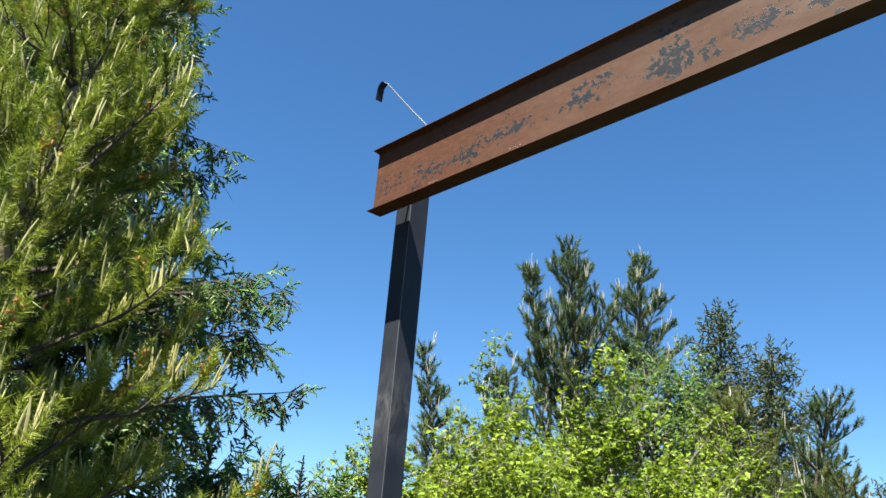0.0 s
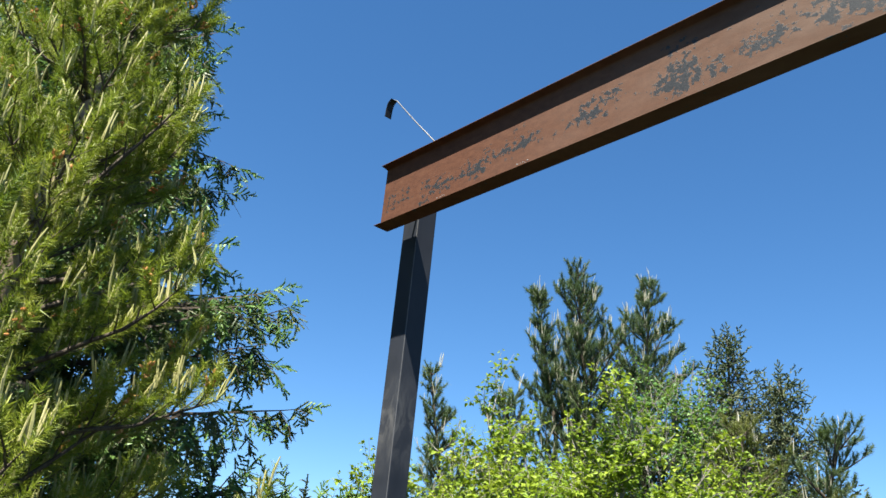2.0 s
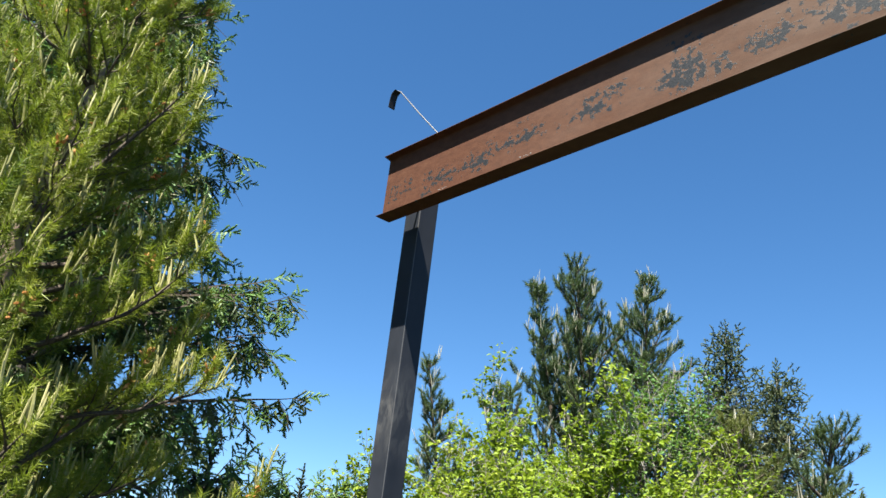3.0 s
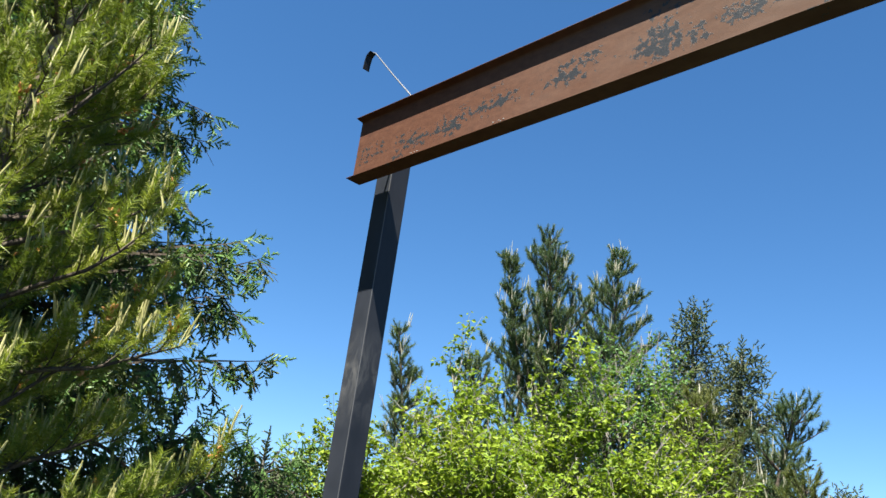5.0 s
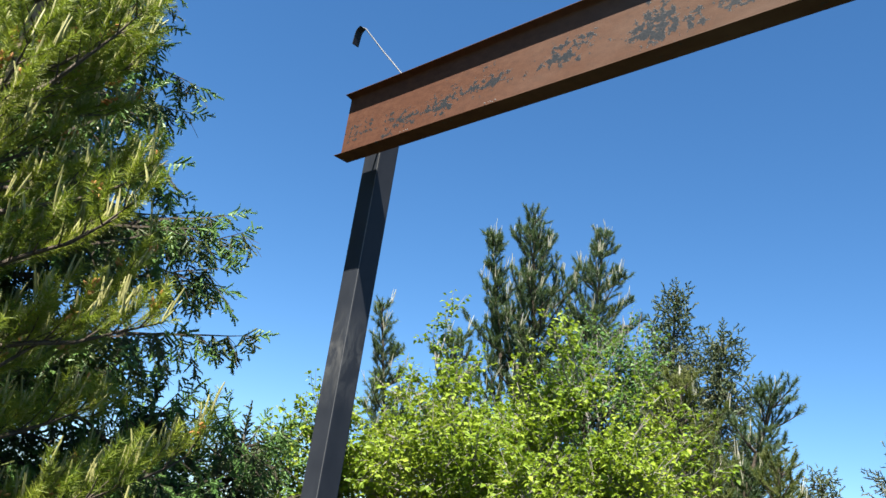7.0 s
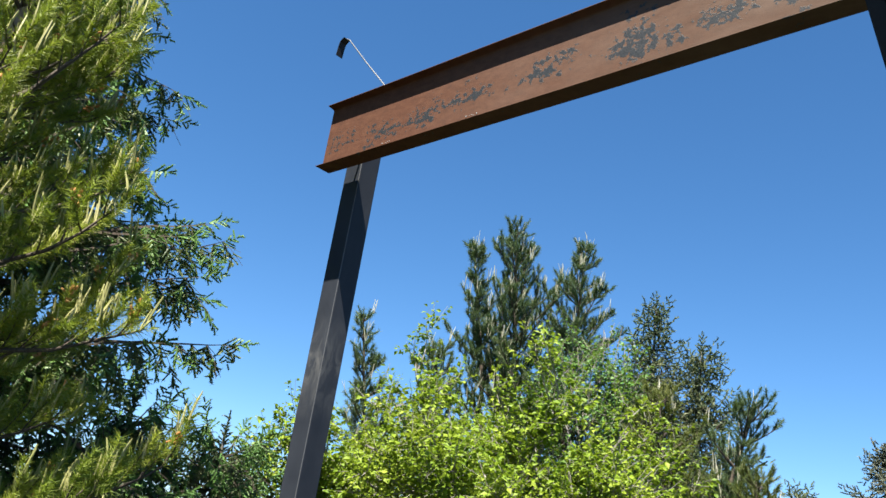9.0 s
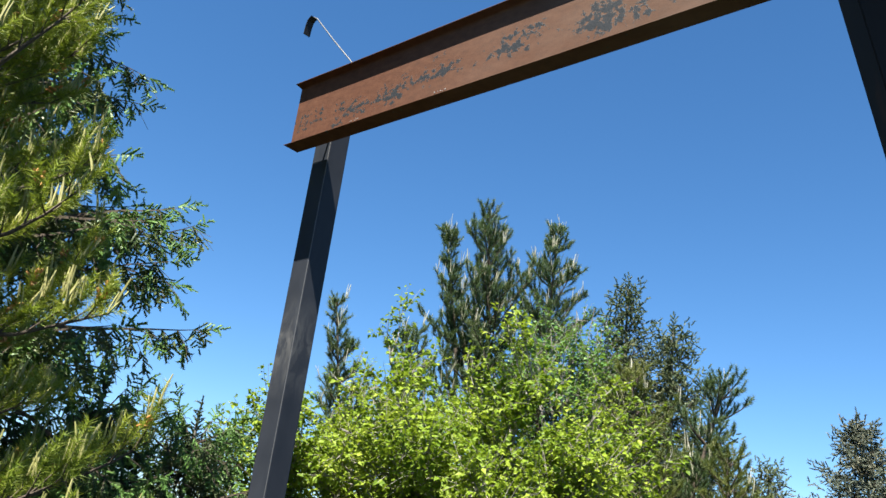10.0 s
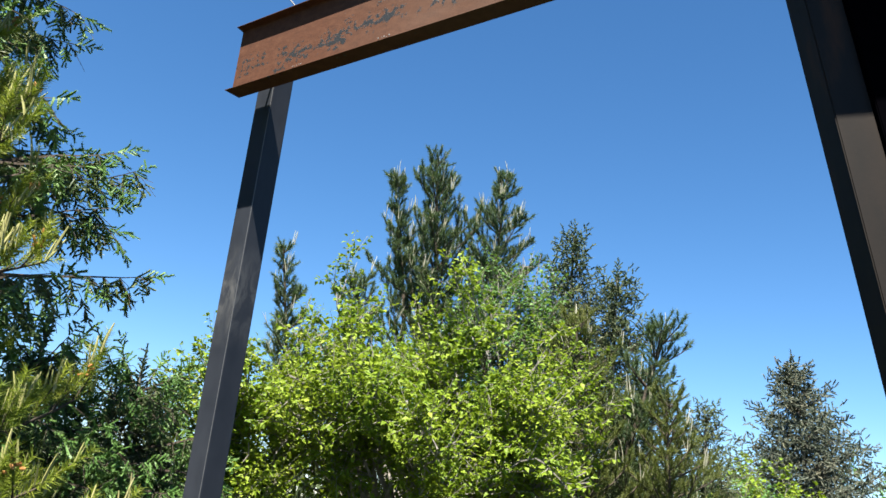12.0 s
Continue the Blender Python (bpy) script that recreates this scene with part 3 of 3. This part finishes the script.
def leafy_tree(name, label, category, foot, centre, size, leaves, mat, limbs_n=18, subs=10, twigs=8, per_twig=8, fork=0.8, stem=0.06, twig_len=0.34, bark_mat=None, leaf_size=1.0):
    """A broad-leaved tree: a short stem, limbs fanning to an uneven rounded crown, and twigs set with single leaves."""
    tree = new(name)
    tree.location = foot
    fork_p = np.array([0, 0, fork])
    v, f = tubes([(wander((0, 0, -0.05), (0, 0, 1), fork + 0.05, 5, 0.04), stem, stem * 0.8)], 9)
    mesh_object("trunk", v, f, bark_mat or GREY_BARK, tree, smooth=True)
    lines, pl, di, sz = [], [], [], []
    c, r = np.array(centre) - np.array(foot), np.array(size)
    for i in range(limbs_n):
        d = unit(rng.normal(size=3))
        d[2] = abs(d[2]) * 1.0 - 0.25 * rng.random()
        end = c + unit(d) * r * rng.uniform(0.72, 1.08)
        n = 9
        bow = np.array([0, 0, 0.25]) * np.linalg.norm(end[:2])
        t = np.linspace(0, 1, n)[:, None]
        pts = fork_p * (1 - t) + end * t + 4 * t * (1 - t) * bow * 0.5 + rng.normal(size=(n, 3)) * 0.05 * t * (1 - t) * 4
        lines.append([(pts, stem * 0.45, 0.006)])
        for s in np.linspace(0.3, 0.99, subs):
            p, e = along(pts, s)
            if noise.noise(Vector(p * 1.5) + Vector((foot[0], foot[1], 0))) < -0.10:
                continue
            sd = unit(e * 0.6 + rng.normal(size=3) * 0.7 + np.array([0, 0, 0.25]))
            sp = wander(p, sd, rng.uniform(0.35, 0.8) * (0.35 + 0.22 * r.mean()), 5, 0.14, 0.3)
            lines[-1].append((sp, 0.009, 0.003))
            for q in np.linspace(0.2, 0.99, twigs):
                p2, e2 = along(sp, q)
                td = unit(e2 * 0.6 + rng.normal(size=3) * 0.65 + np.array([0, 0, 0.3]))
                tw = wander(p2, td, twig_len * rng.uniform(0.4, 1.1), 2, 0.15, 0.15)
                lines[-1].append((tw, 0.0035, 0.0015))
                for u in np.linspace(0.2, 0.999, per_twig):
                    p3, e3 = along(tw, u)
                    ld = unit(e3 * 0.35 + rng.normal(size=3) * np.array([0.8, 0.8, 0.35]) - np.array([0, 0, 0.25]))
                    pl.append(p3 + ld * 0.02), di.append(ld), sz.append(leaf_size * rng.uniform(0.6, 1.2))
    for limb in lines:
        v, f = tubes(limb, 3)
        mesh_object("limb", v, f, bark_mat or GREY_BARK, tree)
    v, f = scatter(leaves, pl, di, sz, rng.normal(size=len(pl)) * 0.55)
    tagged(mesh_object("crown", v, f, mat, tree), kind="stuff")
    return tagged(tree, label, category)


NEAR_SHOOTS = [needle_shoot(0.15, 0.056, 96, 0.0035, (35, 75)) for _ in range(5)]
FAR_SHOOTS = [needle_shoot(0.075, 0.066, 32, 0.0056, (12, 88), core=0.008) for _ in range(6)]
CANDLES = [candle_template(0.125, 0.0050) for _ in range(5)]
FAR_CANDLES = [candle_template(0.22, 0.0042) for _ in range(4)]
TWIGS = [spray_template(0.13, 8, 0.066, 0.0078, 11, 0.0175, 0.0058) for _ in range(7)]
FAR_TWIGS = [spray_template(0.17, 4, 0.090, 0.009, 8, 0.026, 0.0085) for _ in range(7)]
MAPLE_LEAVES = [leaf_template(0.062, 0.042) for _ in range(5)]
ASPEN_LEAVES = [leaf_template(0.058, 0.050) for _ in range(4)]

# woods far round the place
def far_woods():
    n = 15000
    a = rng.uniform(0, 6.283, n)
    top = np.array([3.4 + 1.8 * noise.noise((math.cos(q) * 9, math.sin(q) * 9, 0.0)) + 1.0 * noise.noise((math.cos(q) * 40, math.sin(q) * 40, 3.0)) for q in a])
    r = rng.uniform(68, 84, n)
    places = np.stack([np.cos(a) * r, np.sin(a) * r, top * rng.uniform(0.0, 1.0, n) ** 0.7], 1)
    v, f = scatter([leaf_template(1.1, 0.8) for _ in range(4)], places, rng.normal(size=(n, 3)) + [0, 0, 0.6], rng.uniform(0.5, 1.1, n))
    tagged(mesh_object("far_woods", v, f, GREY_SPRUCE), "low dark green woods on the skyline", "woods", kind="stuff")


far_woods()

# the pine close by, with candles
pine_tree("pine_tree", "bushy pine with long yellow-green needles and pale candles", [(-1.30, -1.05, 0), (-1.25, -1.12, 2.0), (-1.22, -1.14, 2.95), (-1.33, -1.0, 3.6), (-1.40, -0.92, 4.5), (-1.45, -0.88, 5.4)],
          (-1.30, -1.05, 0), lambda z: 0.39 + 0.30 * max(0, 4.5 - z) + 0.16 * max(0, 2.2 - z), 0.8, NEAR_SHOOTS, NEEDLE, spacing=0.27, per_whorl=6, twig_step=0.115, candle=CANDLES, candle_share=0.72, pollen_share=0.6, near=True, dense=0.33, lift=0.33)

# the hanging spruce behind it
spruce_tree("spruce_tree", "tall dark spruce with drooping branches and light green tips", (-4.20, -0.28, 0), 8.4,
            lambda z: float(np.interp(z, (1.0, 2.6, 3.3, 3.9, 4.5, 5.1, 5.6, 6.1, 6.6, 7.2, 8.4), (1.7, 2.25, 2.55, 2.25, 1.6, 1.25, 1.2, 1.1, 0.8, 0.75, 0.1))) * (0.95 + 0.10 * math.sin(z * 5.1)),
            1.1, TWIGS, SPRUCE, SPRUCE_NEW, spacing=0.165, per_level=6, step=0.115, new_share=0.28, droop=0.5, hang=1.1, twig_scale=1.38)

spruce_tree("spruce_tree", "young spruce with drooping fresh green branches", (-3.60, 2.15, 0), 2.45, lambda z: 0.30 + 0.66 * (2.45 - z), 0.4, TWIGS, GREY_SPRUCE, SPRUCE_NEW, new_share=0.6, spacing=0.15, per_level=6, step=0.11,
            radius=0.04, droop=0.7, hang=1.0, twig_scale=1.2)

spruce_tree("spruce_tree", "low young spruce under a taller one", (-3.75, 1.35, 0), 2.5, lambda z: 0.30 + 0.66 * (2.5 - z), 0.5, TWIGS, GREY_SPRUCE, SPRUCE_NEW, new_share=0.45, spacing=0.15, per_level=6, step=0.12,
            radius=0.04, droop=0.7, hang=1.0, twig_scale=1.3)

# broad-leaved trees in the middle
leafy_tree("maple_tree", "bright yellow-green leafy maple in full sun", "maple tree", (-3.12, 5.22, 0), (-3.12, 5.22, 2.0), (1.98, 1.98, 1.70), MAPLE_LEAVES, MAPLE, 60, 13, 10, 12)
leafy_tree("maple_tree", "small bright green maple beside a larger one", "maple tree", (-4.2, 3.75, 0), (-4.2, 3.75, 1.8), (0.8, 0.8, 1.25), MAPLE_LEAVES, MAPLE, 22, 10, 9, 11, stem=0.045)

# pines and other trees behind the maple
pine_tree("pine_tree", "blue-green white pine with pale leader shoots", [(-6.0, 8.85, 0), (-5.95, 8.85, 4.0), (-6.22, 8.65, 7.45)], (-6.0, 8.85, 0), lambda z: 0.10 + 0.54 * max(0, 7.4 - z) ** 0.85, 2.2, FAR_SHOOTS, WHITE_PINE,
          spacing=0.29, per_whorl=5, twig_step=0.11, twig_len=0.24, bark_mat=TWIG_BARK, rise=(0.45, 1.05), candle=FAR_CANDLES, candle_share=0.11, shoot=1.1, radius=0.09)
pine_tree("pine_tree", "white pine with a slim second top", [(-5.2, 9.3, 0), (-5.3, 9.35, 4.0), (-5.27, 9.42, 7.2)], (-5.2, 9.3, 0), lambda z: 0.08 + 0.52 * max(0, 7.15 - z) ** 0.85, 2.2, FAR_SHOOTS, WHITE_PINE,
          spacing=0.29, per_whorl=5, twig_step=0.11, twig_len=0.24, bark_mat=TWIG_BARK, rise=(0.25, 0.85), candle=FAR_CANDLES, candle_share=0.11, shoot=1.1, radius=0.09)
pine_tree("pine_tree", "small white pine with pale leader shoots", [(-6.6, 6.75, 0), (-6.7, 6.65, 2.5), (-7.05, 6.3, 5.15)], (-6.6, 6.75, 0), lambda z: 0.08 + 0.36 * max(0, 4.75 - z) ** 0.8, 1.2, FAR_SHOOTS, WHITE_PINE,
          spacing=0.29, per_whorl=5, twig_step=0.11, twig_len=0.24, bark_mat=TWIG_BARK, rise=(0.35, 0.9), candle=FAR_CANDLES, candle_share=0.12, shoot=1.1, radius=0.06)
pine_tree("pine_tree", "white pine half hidden by the maple", [(-5.9, 7.3, 0), (-5.95, 7.3, 2.5), (-6.2, 7.15, 4.7)], (-5.9, 7.3, 0), lambda z: 0.2 + 0.34 * max(0, 4.75 - z) ** 0.8, 1.2, FAR_SHOOTS, WHITE_PINE,
          spacing=0.29, per_whorl=5, twig_step=0.11, twig_len=0.24, bark_mat=TWIG_BARK, rise=(0.35, 0.9), candle=FAR_CANDLES, candle_share=0.12, shoot=1.1, radius=0.06)
pine_tree("pine_tree", "slim side leader of a white pine", [(-6.35, 8.55, 0), (-6.4, 8.5, 4.6), (-6.77, 8.23, 7.0)], (-6.35, 8.55, 0), lambda z: 0.08 + 0.24 * max(0, 7.0 - z) ** 0.8, 4.6, FAR_SHOOTS, WHITE_PINE,
          spacing=0.29, per_whorl=5, twig_step=0.11, twig_len=0.24, bark_mat=TWIG_BARK, rise=(0.45, 1.05), candle=FAR_CANDLES, candle_share=0.12, shoot=1.1, radius=0.06)
leafy_tree("aspen_tree", "slender aspen with glossy blue-green leaves", "aspen tree", (-4.15, 8.35, 0), (-4.15, 8.35, 4.0), (0.65, 0.65, 1.7), ASPEN_LEAVES, ASPEN, 18, 9, 8, 8, fork=1.5, stem=0.05)
leafy_tree("aspen_tree", "narrow young aspen top", "aspen tree", (-3.55, 8.15, 0), (-3.55, 8.15, 3.7), (0.3, 0.3, 1.45), ASPEN_LEAVES, ASPEN, 12, 8, 7, 7, fork=1.8, stem=0.04)
spruce_tree("spruce_tree", "grey-green spruce with a thin bare tip", (-3.72, 9.2, 0), 5.85, lambda z: 0.08 + 0.34 * (5.85 - z), 0.8, FAR_TWIGS, GREY_SPRUCE, None, spacing=0.23, per_level=6, step=0.15, twig_scale=1.35, droop=0.2, hang=0.3)
spruce_tree("spruce_tree", "lower grey-green spruce among pines", (-2.95, 9.2, 0), 5.15, lambda z: 0.08 + 0.38 * (5.2 - z), 0.6, FAR_TWIGS, GREY_SPRUCE, None, spacing=0.23, per_level=6, step=0.15, twig_scale=1.35, droop=0.2, hang=0.3)
pine_tree("pine_tree", "dark slanting pine at the thicket's edge", [(-2.3, 8.3, 0), (-2.2, 8.3, 2.6), (-1.83, 8.47, 4.12)], (-2.3, 8.3, 0), lambda z: 0.16 + 0.40 * max(0, 4.4 - z) ** 0.8, 0.8, FAR_SHOOTS, WHITE_PINE,
          spacing=0.32, per_whorl=6, twig_step=0.14, twig_len=0.24, bark_mat=TWIG_BARK, rise=(0.25, 0.85), candle=FAR_CANDLES, candle_share=0.05, shoot=1.05, radius=0.06)
pine_tree("pine_tree", "olive pine in front of the thicket", [(-2.1, 7.1, 0), (-2.1, 7.1, 1.8), (-2.45, 7.2, 4.0)], (-2.1, 7.1, 0), lambda z: 0.2 + 0.42 * max(0, 4.0 - z) ** 0.8, 0.6, FAR_SHOOTS, OLIVE,
          spacing=0.30, per_whorl=6, twig_step=0.14, twig_len=0.24, bark_mat=TWIG_BARK, rise=(0.2, 0.75), candle=FAR_CANDLES, candle_share=0.03, shoot=0.9, radius=0.05)
pine_tree("pine_tree", "olive young pine low at the thicket's edge", [(-1.3, 7.6, 0), (-1.3, 7.6, 1.4), (-1.45, 7.7, 3.1)], (-1.3, 7.6, 0), lambda z: 0.2 + 0.42 * max(0, 3.1 - z) ** 0.8, 0.5, FAR_SHOOTS, OLIVE,
          spacing=0.28, per_whorl=6, twig_step=0.14, twig_len=0.24, bark_mat=TWIG_BARK, rise=(0.2, 0.75), candle=FAR_CANDLES, candle_share=0.03, shoot=0.9, radius=0.05)
spruce_tree("spruce_tree", "small spruce closing the thicket", (-1.6, 9.3, 0), 3.15, lambda z: 0.12 + 0.40 * (3.15 - z), 0.5, FAR_TWIGS, GREY_SPRUCE, None, spacing=0.18, per_level=6, step=0.12, twig_scale=1.0, droop=0.2, hang=0.3)
leafy_tree("bush", "light green leafy bush under the trees", "bush", (-1.25, 9.3, 0), (-1.25, 9.3, 1.3), (1.0, 1.0, 0.95), ASPEN_LEAVES, ASPEN, 18, 8, 7, 8, fork=0.4)
leafy_tree("bush", "yellow-green rounded bush far off", "bush", (-2.9, 15.0, 0), (-2.9, 15.0, 1.7), (1.6, 1.6, 1.4), MAPLE_LEAVES, MAPLE, 22, 8, 7, 7, fork=0.5, leaf_size=1.7)
leafy_tree("bush", "green leafy thicket on the skyline", "bush", (-2.6, 27.5, 0), (-2.6, 27.5, 2.4), (2.6, 2.6, 2.2), MAPLE_LEAVES, ASPEN, 26, 8, 7, 7, fork=0.6, leaf_size=2.6)
spruce_tree("blue_spruce", "grey-blue spruce with dense upturned branches", (-2.99, 19.18, 0), 5.6, lambda z: 0.06 + 0.62 * max(0.0, 5.6 - z) ** 0.95, 0.6, FAR_TWIGS, BLUE, None, spacing=0.26, per_level=8, step=0.23,
            twig_scale=2.2, droop=0.15, hang=0.1, lean=(-0.43, -0.13))
